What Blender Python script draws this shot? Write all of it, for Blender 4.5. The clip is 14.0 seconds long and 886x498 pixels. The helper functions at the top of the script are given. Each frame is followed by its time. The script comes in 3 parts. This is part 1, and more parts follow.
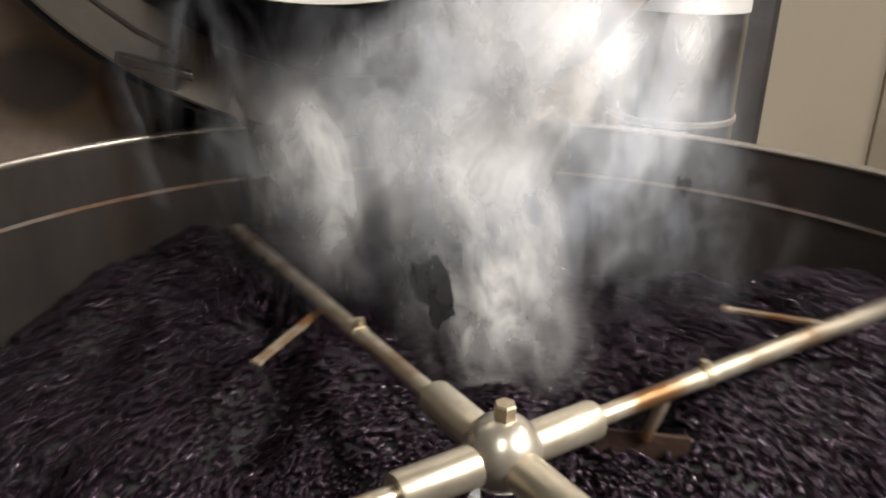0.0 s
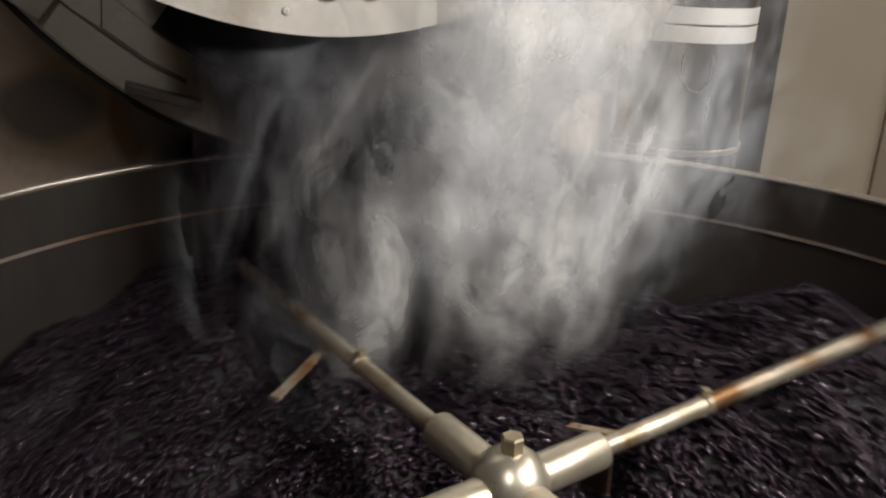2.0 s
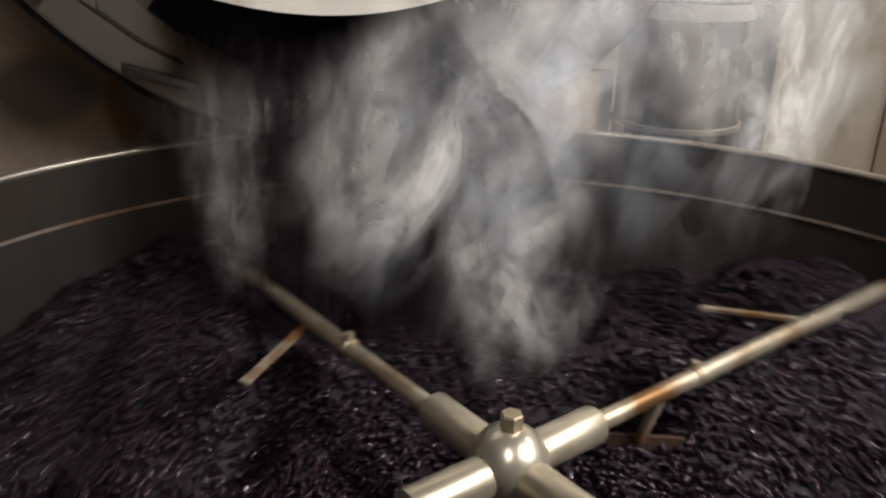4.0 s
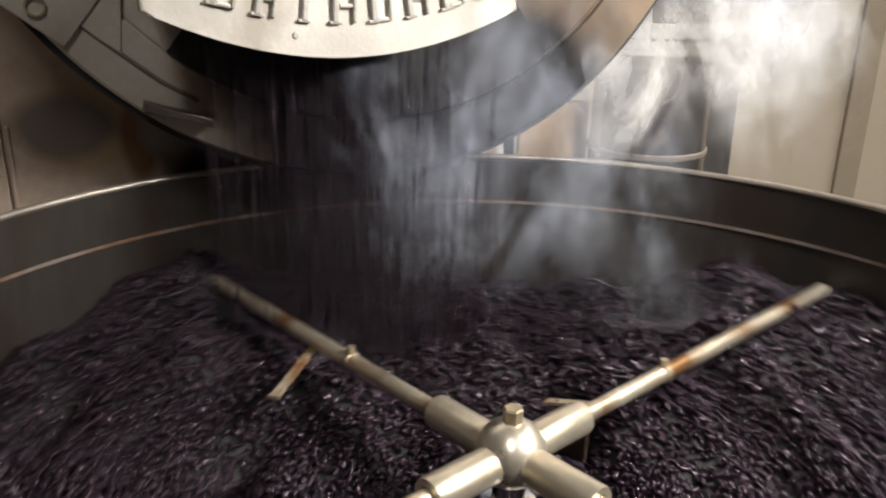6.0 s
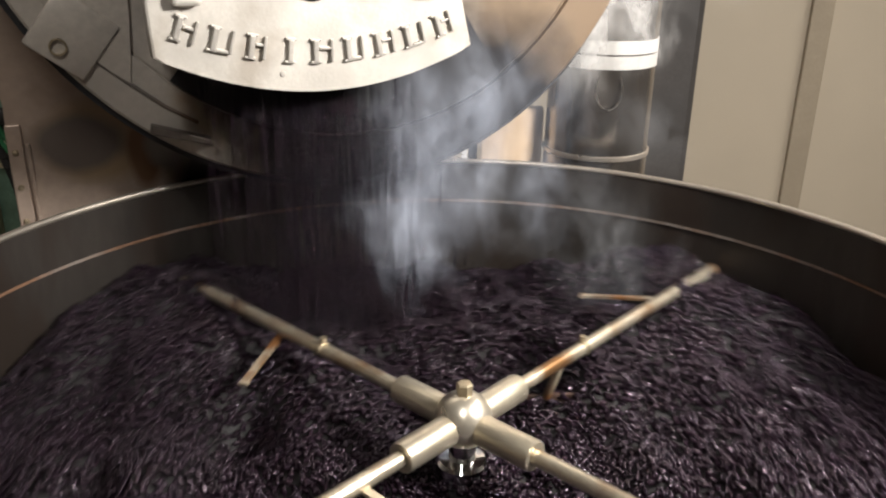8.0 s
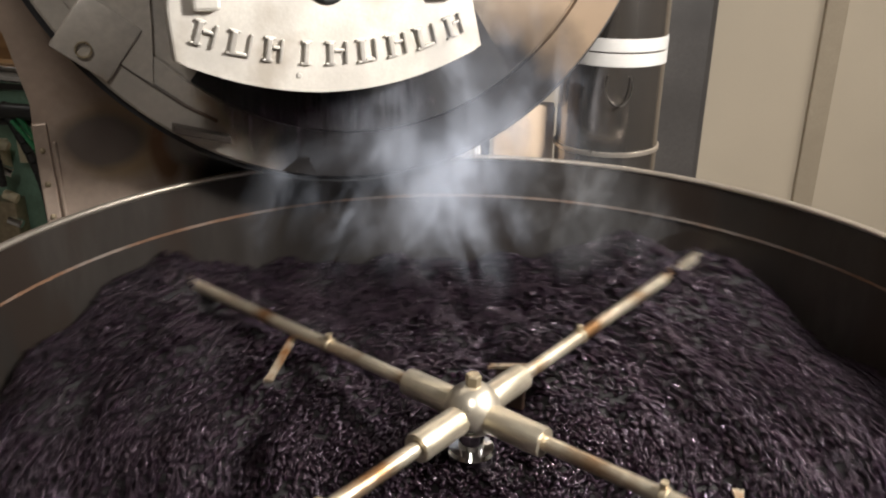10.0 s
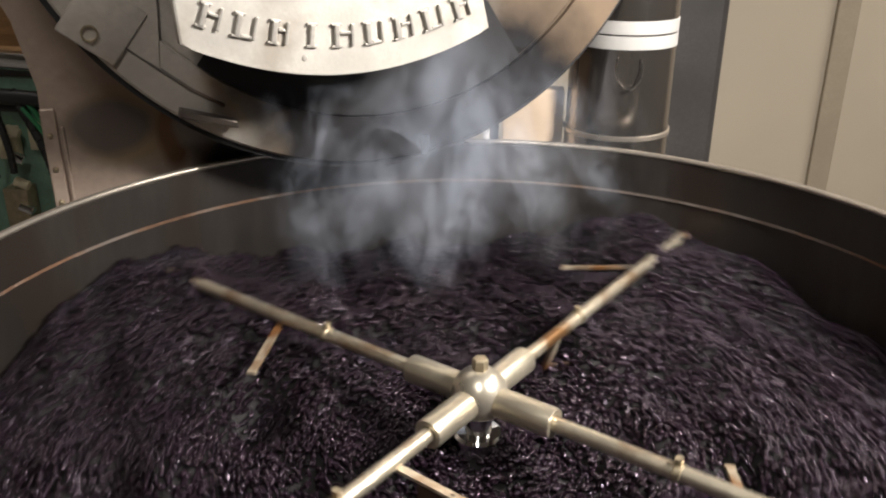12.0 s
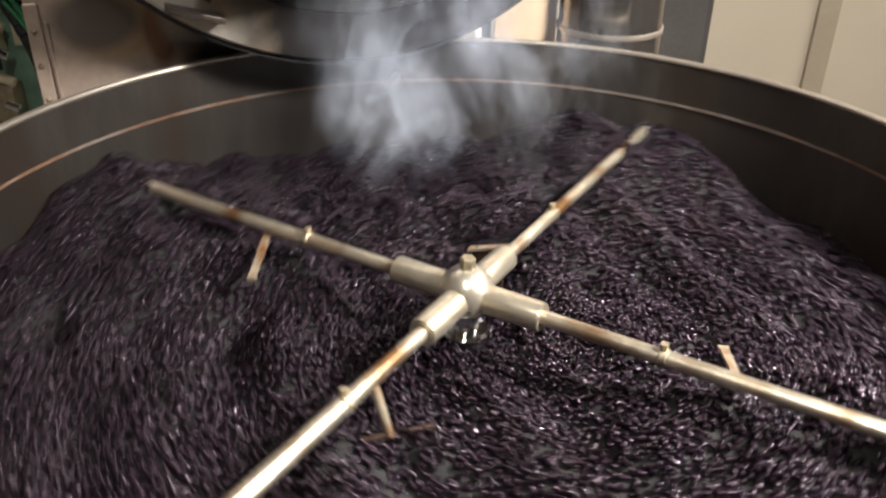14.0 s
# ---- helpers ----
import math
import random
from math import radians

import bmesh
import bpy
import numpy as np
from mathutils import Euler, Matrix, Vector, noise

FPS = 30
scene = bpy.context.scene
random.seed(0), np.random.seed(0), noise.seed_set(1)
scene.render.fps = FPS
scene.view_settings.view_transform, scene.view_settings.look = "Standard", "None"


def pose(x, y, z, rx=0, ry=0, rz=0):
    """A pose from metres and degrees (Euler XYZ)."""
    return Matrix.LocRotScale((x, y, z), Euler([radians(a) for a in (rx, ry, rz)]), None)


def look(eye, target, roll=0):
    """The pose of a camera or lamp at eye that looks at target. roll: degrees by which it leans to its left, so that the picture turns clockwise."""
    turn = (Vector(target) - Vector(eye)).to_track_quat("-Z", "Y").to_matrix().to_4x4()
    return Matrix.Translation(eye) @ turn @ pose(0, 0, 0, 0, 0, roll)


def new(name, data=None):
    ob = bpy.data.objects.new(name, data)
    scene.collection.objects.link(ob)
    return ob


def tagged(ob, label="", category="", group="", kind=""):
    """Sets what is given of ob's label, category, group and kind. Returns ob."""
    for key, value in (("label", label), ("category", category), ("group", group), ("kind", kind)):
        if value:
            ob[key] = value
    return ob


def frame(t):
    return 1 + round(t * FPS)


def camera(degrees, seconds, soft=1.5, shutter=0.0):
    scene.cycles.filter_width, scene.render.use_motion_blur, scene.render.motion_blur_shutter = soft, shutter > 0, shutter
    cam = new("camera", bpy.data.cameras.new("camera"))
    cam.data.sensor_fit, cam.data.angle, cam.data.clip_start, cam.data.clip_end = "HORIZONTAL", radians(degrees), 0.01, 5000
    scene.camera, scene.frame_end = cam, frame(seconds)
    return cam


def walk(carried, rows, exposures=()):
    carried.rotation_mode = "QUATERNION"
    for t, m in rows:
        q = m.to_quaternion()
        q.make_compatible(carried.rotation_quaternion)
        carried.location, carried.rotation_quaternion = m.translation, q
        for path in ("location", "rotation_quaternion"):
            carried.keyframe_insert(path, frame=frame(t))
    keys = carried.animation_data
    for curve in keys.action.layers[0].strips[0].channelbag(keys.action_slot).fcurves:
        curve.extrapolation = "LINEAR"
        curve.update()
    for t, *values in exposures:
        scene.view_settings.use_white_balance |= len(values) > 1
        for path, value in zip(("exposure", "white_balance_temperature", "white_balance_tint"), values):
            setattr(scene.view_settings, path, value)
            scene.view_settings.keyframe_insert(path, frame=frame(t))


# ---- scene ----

# ---------------------------------------------------------------- camera
cam = camera(55.19, 14.0, soft=2.1, shutter=0.5)


def eye_row(t, x, y, z, yaw, pitch, roll):
    return (t, Matrix.Translation((x, y, z)) @ pose(0, 0, 0, 0, 0, yaw) @ pose(0, 0, 0, 90 + pitch) @ pose(0, 0, 0, 0, 0, roll))


PATH = [
    (0.0, -0.0112, -0.4775, 1.0713, 3.97, -21.79, 2.05),
    (0.5, -0.0140, -0.4660, 1.0652, 4.08, -21.16, 1.68),
    (1.0, -0.0083, -0.4788, 1.0756, 4.47, -20.45, 1.44),
    (1.5, -0.0106, -0.4747, 1.0731, 4.59, -19.64, 1.35),
    (2.0, -0.0146, -0.4778, 1.0793, 4.25, -20.39, 2.12),
    (2.5, -0.0140, -0.4779, 1.0855, 3.65, -19.28, 2.44),
    (3.0, -0.0103, -0.4806, 1.0785, 4.06, -19.92, 1.96),
    (3.5, -0.0110, -0.4774, 1.0804, 4.33, -20.76, 1.91),
    (4.0, -0.0115, -0.4776, 1.0742, 4.38, -21.38, 1.64),
    (6.5, -0.0331, -0.5929, 1.1027, 1.56, -18.87, 1.25),
    (7.0, -0.0313, -0.6358, 1.1186, 0.68, -18.59, 1.25),
    (7.5, -0.0148, -0.6577, 1.1419, 0.25, -18.88, 1.61),
    (8.0, -0.0098, -0.6794, 1.1715, 1.07, -21.33, 1.24),
    (8.5, -0.0091, -0.6938, 1.1832, 1.08, -21.75, 1.27),
    (9.0, -0.0035, -0.7050, 1.1846, 1.71, -21.54, 1.19),
    (11.5, -0.0023, -0.7028, 1.1922, 2.77, -22.84, 0.59),
    (12.0, 0.0027, -0.7012, 1.1809, 3.17, -22.78, 0.43),
    (12.5, -0.0000, -0.6980, 1.1850, 3.02, -23.64, 0.51),
    (13.0, -0.0027, -0.6954, 1.1831, 2.91, -24.13, 0.68),
    (13.5, -0.0010, -0.7008, 1.1792, 2.73, -25.72, 1.08),
    (14.0, 0.0072, -0.7112, 1.1855, 2.54, -29.48, 1.00),
]
walk(cam, [eye_row(*r) for r in PATH],
     [(0.0, -0.25), (1.0, -0.55), (2.5, -0.9), (4.0, -0.75), (6.5, 0.05), (9.0, 0.08), (12.7, 0.12), (14.0, 0.5)])

# ---------------------------------------------------------------- light
scene.cycles.transparent_max_bounces = 96
world = bpy.data.worlds.new("room_world")
scene.world = world
world.use_nodes = True
world.node_tree.nodes["Background"].inputs[0].default_value = (0.9, 0.86, 0.8, 1)
world.node_tree.nodes["Background"].inputs[1].default_value = 0.006
scene.view_settings.exposure = 0.0


def area_lamp(name, x, y, z, target, sx, sy, watts, color):
    data = bpy.data.lights.new(name, "AREA")
    data.shape, data.size, data.size_y = "RECTANGLE", sx, sy
    data.energy, data.color = watts, color
    ob = new(name, data)
    ob.matrix_world = look((x, y, z), target)
    return ob


# key light from the right; its hanging lamp is unseen and assumed
area_lamp("key_light_beam", 0.86, -0.26, 1.56, (0.05, 0.05, 0.80), 0.22, 0.22, 43, (1.0, 0.96, 0.92))
# added fills, unseen: for plate and flange, cream wall, control box
area_lamp("fill_light_beam", -0.10, -1.45, 2.49, (-0.1, -1.45, 0), 0.16, 1.15, 20, (1.0, 0.96, 0.92))
area_lamp("fill_light_beam", 1.85, 0.9, 2.49, (1.85, 0.9, 0), 0.16, 1.15, 27, (1.0, 0.945, 0.88))
area_lamp("fill_light_beam", -1.45, 1.30, 2.49, (-1.45, 1.3, 0), 0.16, 1.05, 13, (1.0, 0.955, 0.905))


# ---------------------------------------------------------------- materials
def material(name, color, rough=0.5, metal=0.0, scale=8.0, vary=0.25, bump=0.1, bscale=80.0, second=None, amount=0.0,
             sscale=5.0, aniso=(1, 1, 1), spec=0.5, island=False, rvary=0.1, coat=0.0, blotches=()):
    """Principled surface with variation at two scales, an optional second colour in patches, and fine relief. Extra
    ovals carry scorch marks and painted-in shade and reflection.
    """
    m = bpy.data.materials.new(name)
    m.use_nodes = True
    n, l = m.node_tree.nodes, m.node_tree.links
    b = n["Principled BSDF"]
    b.inputs["Metallic"].default_value = metal
    b.inputs["Specular IOR Level"].default_value = spec
    b.inputs["Coat Weight"].default_value = coat
    tc, mp = n.new("ShaderNodeTexCoord"), n.new("ShaderNodeMapping")
    mp.inputs["Scale"].default_value = aniso
    l.new(tc.outputs["Object"], mp.inputs["Vector"])

    def noisy(s, detail):
        t = n.new("ShaderNodeTexNoise")
        t.inputs["Scale"].default_value, t.inputs["Detail"].default_value = s, detail
        l.new(mp.outputs["Vector"], t.inputs["Vector"])
        return t.outputs["Fac"]

    def blend(f, a, c, kind="MIX"):
        x = n.new("ShaderNodeMix")
        x.data_type, x.blend_type = "RGBA", kind
        for key, v in (("Factor", f), ("A", a), ("B", c)):
            k = {"Factor": 0, "A": 6, "B": 7}[key]
            if isinstance(v, (int, float, tuple)):
                x.inputs[k].default_value = v
            else:
                l.new(v, x.inputs[k])
        return x.outputs[2]

    def ramp(v, lo, hi):
        r = n.new("ShaderNodeMapRange")
        r.inputs[1].default_value, r.inputs[2].default_value = lo, hi
        l.new(v, r.inputs[0])
        return r.outputs[0]

    big, fine = noisy(scale, 3), noisy(bscale, 2)
    dark = tuple(c * (1 - vary) for c in color) + (1,)
    light = tuple(min(1, c * (1 + vary)) for c in color) + (1,)
    col = blend(ramp(big, 0.3, 0.7), dark, light)
    col = blend(ramp(fine, 0.3, 0.7), col, blend(0.5, col, dark))
    if second:
        col = blend(ramp(noisy(sscale, 5), 0.62 - 0.3 * amount, 0.72 - 0.2 * amount), col, tuple(second) + (1,))
    for place, reach, blotch in blotches:
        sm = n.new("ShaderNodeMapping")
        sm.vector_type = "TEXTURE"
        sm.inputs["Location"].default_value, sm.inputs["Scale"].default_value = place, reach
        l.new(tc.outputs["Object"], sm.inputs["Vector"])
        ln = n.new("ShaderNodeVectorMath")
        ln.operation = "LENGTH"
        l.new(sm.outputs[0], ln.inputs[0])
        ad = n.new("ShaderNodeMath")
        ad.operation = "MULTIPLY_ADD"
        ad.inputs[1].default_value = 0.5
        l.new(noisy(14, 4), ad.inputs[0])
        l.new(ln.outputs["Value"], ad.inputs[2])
        col = blend(ramp(ad.outputs[0], 1.38, 0.98), col, tuple(blotch) + (1,))
    if island:
        g = n.new("ShaderNodeNewGeometry")
        r = n.new("ShaderNodeMapRange")
        r.inputs[3].default_value, r.inputs[4].default_value = 0.45, 1.5
        l.new(g.outputs["Random Per Island"], r.inputs[0])
        col = blend(1.0, col, r.outputs[0], "MULTIPLY")
    l.new(col, b.inputs["Base Color"])
    rr = n.new("ShaderNodeMapRange")
    rr.inputs[3].default_value, rr.inputs[4].default_value = max(0.03, rough - rvary), min(1, rough + rvary)
    l.new(big, rr.inputs[0])
    l.new(rr.outputs[0], b.inputs["Roughness"])
    bp = n.new("ShaderNodeBump")
    bp.inputs["Strength"].default_value, bp.inputs["Distance"].default_value = bump, 0.002
    l.new(fine, bp.inputs["Height"])
    l.new(bp.outputs[0], b.inputs["Normal"])
    return m


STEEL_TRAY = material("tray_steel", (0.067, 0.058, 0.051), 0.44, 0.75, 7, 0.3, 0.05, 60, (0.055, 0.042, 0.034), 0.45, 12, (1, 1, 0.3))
RUST = material("rust_weld", (0.15, 0.08, 0.045), 0.7, 0.2, 30, 0.4, 0.4, 200, (0.16, 0.14, 0.125), 0.6, 9)
RIM = material("rim_steel", (0.60, 0.53, 0.45), 0.32, 0.85, 20, 0.1, 0.0, 120)
ARM = material("arm_steel", (0.70, 0.62, 0.48), 0.32, 0.85, 18, 0.2, 0.08, 150, (0.30, 0.16, 0.07), 0.45, 11, (1, 1, 1))
SLEEVE = material("sleeve_steel", (0.66, 0.585, 0.45), 0.33, 0.85, 25, 0.12, 0.06, 150)
HUB = material("hub_steel", (0.72, 0.65, 0.53), 0.3, 0.85, 30, 0.12, 0.04, 120)
BOLT = material("bolt_steel", (0.42, 0.35, 0.24), 0.45, 0.8, 60, 0.25, 0.1, 200)
PADDLE = material("paddle_steel", (0.50, 0.42, 0.31), 0.45, 0.6, 30, 0.3, 0.1, 150, (0.24, 0.11, 0.04), 0.6, 25)
BLADE = material("blade_rusty", (0.045, 0.022, 0.013), 0.7, 0.3, 30, 0.4, 0.3, 150)
CHROME = material("chrome", (0.8, 0.8, 0.8), 0.08, 1.0, 20, 0.05, 0.0, 100, rvary=0.03)
BEAN = material("roast_bean", (0.0075, 0.0037, 0.0066), 0.17, 0.0, 60, 0.3, 0.15, 500, island=True, spec=0.42, rvary=0.06)
BEAN.node_tree.nodes["Principled BSDF"].inputs["Specular Tint"].default_value = (1.0, 0.84, 0.97, 1)
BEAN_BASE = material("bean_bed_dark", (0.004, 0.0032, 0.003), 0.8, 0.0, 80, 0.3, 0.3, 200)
PLATE = material("cast_plate", (0.60, 0.56, 0.50), 0.42, 0.45, 22, 0.12, 0.09, 260, (0.45, 0.40, 0.34), 0.3, 14)
PLATE_EDGE = material("cast_letter_side", (0.42, 0.39, 0.35), 0.5, 0.55, 22, 0.15, 0.2, 260)
# near-black for soot and for shade painted into the roaster front
SOOT_SHADE = (0.016, 0.014, 0.014)
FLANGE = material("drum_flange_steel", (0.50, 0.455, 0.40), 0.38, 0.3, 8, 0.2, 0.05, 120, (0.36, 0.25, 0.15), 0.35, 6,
                  # bronze right side; sooty, shaded flange bottom; shade painted in behind the plate
                  blotches=(((0.66, 0.0, 1.06), (0.19, 0.4, 0.34), (0.23, 0.165, 0.11)), ((0.43, 0.0, 0.90), (0.275, 0.4, 0.18), SOOT_SHADE),
                          ((0.275, 0.0, 1.13), (0.17, 0.4, 0.22), SOOT_SHADE)))
SCORCHED = material("scorched_steel", (0.20, 0.17, 0.15), 0.4, 0.8, 7, 0.35, 0.06, 120, (0.10, 0.07, 0.05), 0.5, 4)
PANEL = material("front_panel_steel", (0.42, 0.325, 0.26), 0.36, 0.35, 4, 0.18, 0.03, 100, (0.17, 0.115, 0.085), 0.4, 3,
                 # second oval paints a dark reflection in the steel, inside a tan heat tint
                 blotches=(((0.050, 0.125, 0.895), (0.085, 0.3, 0.055), (0.32, 0.23, 0.14)), ((0.012, 0.125, 0.895), (0.056, 0.3, 0.038), (0.15, 0.122, 0.105)),
                         ((0.092, 0.125, 0.872), (0.022, 0.3, 0.050), (0.20, 0.11, 0.06)), ((0.122, 0.125, 0.880), (0.030, 0.3, 0.034), (0.20, 0.17, 0.155)),
                         ((0.24, 0.125, 0.86), (0.12, 0.3, 0.20), SOOT_SHADE)))
BLACK = material("dull_black", (0.014, 0.013, 0.014), 0.7, 0.1, 12, 0.3, 0.1, 90)
PIPE = material("flue_steel", (0.33, 0.30, 0.275), 0.2, 0.95, 6, 0.12, 0.02, 100, aniso=(1, 1, 0.2))
BAND = material("clamp_band", (0.55, 0.53, 0.50), 0.5, 0.2, 14, 0.1, 0.05, 120)
WALL = material("painted_wall", (0.53, 0.455, 0.35), 0.7, 0.0, 2.2, 0.07, 0.08, 220)
TRIM = material("wall_joint_strip", (0.36, 0.30, 0.22), 0.6, 0.0, 6, 0.12, 0.05, 150)
COLUMN = material("dark_column", (0.10, 0.092, 0.088), 0.45, 0.3, 5, 0.2, 0.05, 120)
CARD = material("tan_board", (0.58, 0.43, 0.29), 0.8, 0.0, 12, 0.1, 0.1, 180)
POST = material("white_post", (0.78, 0.75, 0.70), 0.5, 0.0, 10, 0.08, 0.05, 120)
FLOOR = material("concrete_floor", (0.24, 0.22, 0.20), 0.7, 0.0, 3, 0.2, 0.2, 60)
# unseen walls and ceiling, kept dark so little light bounces onto the beans
UNSEEN_DARK = material("unseen_dark_paint", (0.16, 0.145, 0.125), 0.7, 0.0, 2.2, 0.1, 0.08, 220)
CEIL = material("unseen_dark_ceiling", (0.20, 0.185, 0.165), 0.8, 0.0, 3, 0.05, 0.05, 90)
GREEN = material("green_board", (0.16, 0.27, 0.20), 0.5, 0.0, 20, 0.3, 0.1, 150)
GREEN_WIRE = material("green_wire", (0.03, 0.25, 0.10), 0.45, 0.0, 30, 0.2, 0.0, 100)
BLACK_WIRE = material("black_wire", (0.02, 0.02, 0.02), 0.45, 0.0, 30, 0.2, 0.0, 100)
CREAM = material("terminal_cream", (0.62, 0.55, 0.38), 0.5, 0.0, 30, 0.2, 0.0, 100)
WOOD = material("brown_wood", (0.34, 0.20, 0.09), 0.55, 0.0, 8, 0.3, 0.1, 90, aniso=(1, 8, 8))


def glow(name, color, power):
    m = bpy.data.materials.new(name)
    m.use_nodes = True
    b = m.node_tree.nodes["Principled BSDF"]
    b.inputs["Emission Color"].default_value = color + (1,)
    b.inputs["Emission Strength"].default_value = power
    return m


TUBE_GLOW = glow("tube_glow", (1.0, 0.9, 0.75), 6.0)


def smoke_material():
    """Thin scattering veil: density from a soft envelope of the piece's own box times turbulent noise."""
    m = bpy.data.materials.new("smoke_veil")
    m.use_nodes = True
    n, l = m.node_tree.nodes, m.node_tree.links
    n.remove(n["Principled BSDF"])
    out = n["Material Output"]
    tc, info = n.new("ShaderNodeTexCoord"), n.new("ShaderNodeObjectInfo")

    def calc(op, a, b=None, c=None):
        x = n.new("ShaderNodeMath")
        x.operation = op
        for k, v in enumerate((a, b, c)):
            if v is None:
                continue
            if isinstance(v, (int, float)):
                x.inputs[k].default_value = v
            else:
                l.new(v, x.inputs[k])
        return x.outputs[0]

    def smooth(v, lo, hi):
        r = n.new("ShaderNodeMapRange")
        r.interpolation_type = "SMOOTHSTEP"
        r.inputs[1].default_value, r.inputs[2].default_value = lo, hi
        l.new(v, r.inputs[0])
        return r.outputs[0]

    sep = n.new("ShaderNodeSeparateXYZ")
    l.new(tc.outputs["Generated"], sep.inputs[0])
    off = n.new("ShaderNodeVectorMath")
    off.operation = "MULTIPLY_ADD"
    off.inputs[1].default_value = (1, 1, 0.6)
    l.new(tc.outputs["Object"], off.inputs[0])
    comb = n.new("ShaderNodeCombineXYZ")
    shift = calc("MULTIPLY", info.outputs["Random"], 60.0)
    for k in range(3):
        l.new(shift, comb.inputs[k])
    l.new(comb.outputs[0], off.inputs[2])

    def turb(s, detail, dist):
        t = n.new("ShaderNodeTexNoise")
        t.inputs["Scale"].default_value, t.inputs["Detail"].default_value = s, detail
        t.inputs["Distortion"].default_value = dist
        l.new(off.outputs[0], t.inputs["Vector"])
        return t.outputs["Fac"]

    warp = turb(8, 4, 0.8)
    dx = calc("MULTIPLY", calc("SUBTRACT", calc("MULTIPLY_ADD", warp, 0.44, sep.outputs[0]), 0.72), 2.0)
    warp2 = turb(6.3, 4, 0.5)
    dz = calc("MULTIPLY", calc("SUBTRACT", calc("MULTIPLY_ADD", warp2, 0.4, sep.outputs[2]), 0.70), 2.0)
    rad = calc("SQRT", calc("ADD", calc("MULTIPLY", dx, dx), calc("MULTIPLY", dz, dz)))
    env = calc("SUBTRACT", 1.0, smooth(rad, 0.05, 0.78))
    puff = smooth(turb(9, 9, 1.1), 0.36, 0.70)
    curl = smooth(turb(26, 6, 1.6), 0.22, 0.62)
    dens = calc("MULTIPLY", calc("MULTIPLY", calc("MULTIPLY", env, puff), calc("MULTIPLY_ADD", curl, 0.6, 0.4)), info.outputs["Alpha"])
    # puffs scatter alike to all sides: rounded by noise about one slanting direction
    lump = n.new("ShaderNodeTexNoise")
    lump.inputs["Scale"].default_value, lump.inputs["Detail"].default_value = 13, 5
    l.new(off.outputs[0], lump.inputs["Vector"])
    nm = n.new("ShaderNodeVectorMath")
    nm.operation = "MULTIPLY_ADD"
    nm.inputs[1].default_value, nm.inputs[2].default_value = (3.0, 3.0, 3.0), (-1.0, -2.0, -1.0)
    l.new(lump.outputs["Color"], nm.inputs[0])
    nn = n.new("ShaderNodeVectorMath")
    nn.operation = "NORMALIZE"
    l.new(nm.outputs[0], nn.inputs[0])
    diff, tra, tran = (n.new("ShaderNodeBsdf" + k) for k in ("Diffuse", "Translucent", "Transparent"))
    for k in (diff, tra):
        l.new(info.outputs["Color"], k.inputs["Color"])
        l.new(nn.outputs[0], k.inputs["Normal"])
    half = n.new("ShaderNodeMixShader")
    half.inputs[0].default_value = 0.45
    l.new(diff.outputs[0], half.inputs[1])
    l.new(tra.outputs[0], half.inputs[2])
    mix = n.new("ShaderNodeMixShader")
    l.new(dens, mix.inputs[0])
    l.new(tran.outputs[0], mix.inputs[1])
    l.new(half.outputs[0], mix.inputs[2])
    l.new(mix.outputs[0], out.inputs[0])
    return m


SMOKE = smoke_material()


# ---------------------------------------------------------------- mesh helpers
def part(name, bm, mat, parent=None, label="", smooth=True):
    me = bpy.data.meshes.new(name)
    bm.normal_update()
    bm.to_mesh(me)
    bm.free()
    me.materials.append(mat)
    if smooth:
        for p in me.polygons:
            p.use_smooth = True
        me.set_sharp_from_angle(angle=radians(38))
    ob = new(name, me)
    ob.parent = parent
    if label:
        ob["label"] = label
    return ob


def thing(name, label, category, group="", kind=""):
    return tagged(new(name), label, category, group, kind)


def box(bm, x0, y0, z0, x1, y1, z1, bevel=0.0):
    r = bmesh.ops.create_cube(bm, size=1.0, matrix=Matrix.Translation(((x0 + x1) / 2, (y0 + y1) / 2, (z0 + z1) / 2)) @ Matrix.Diagonal((x1 - x0, y1 - y0, z1 - z0, 1)))
    if bevel:
        edges = {e for v in r["verts"] for e in v.link_edges}
        bmesh.ops.bevel(bm, geom=list(edges), offset=bevel, segments=2, affect="EDGES", profile=0.5)
    return bm


def lathe(bm, profile, steps=64, m=Matrix(), a0=0.0, a1=360.0, close=False):
    """Turn a list of (radius, z) about z."""
    full = abs(a1 - a0) >= 359.9
    count = steps if full else steps + 1
    rings = []
    for i in range(count):
        a = radians(a0 + (a1 - a0) * i / steps)
        rings.append([bm.verts.new(m @ Vector((r * math.cos(a), r * math.sin(a), z))) for r, z in profile])
    k = len(profile)
    for i in range(steps):
        p, q = rings[i], rings[(i + 1) % count]
        for j in range(k if close else k - 1):
            f = (p[j], q[j], q[(j + 1) % k], p[(j + 1) % k])
            bm.faces.new(f)
    bmesh.ops.remove_doubles(bm, verts=bm.verts, dist=1e-6)
    return bm


def rod(bm, a, b, r, steps=14, bevel=0.15):
    """A round bar from a to b with softened ends."""
    a, b = Vector(a), Vector(b)
    m = Matrix.Translation(a) @ (b - a).to_track_quat("Z", "Y").to_matrix().to_4x4()
    n = (b - a).length
    e = r * bevel
    return lathe(bm, [(0, 0), (r - e, 0), (r, e), (r, n - e), (r - e, n), (0, n)], steps, m)


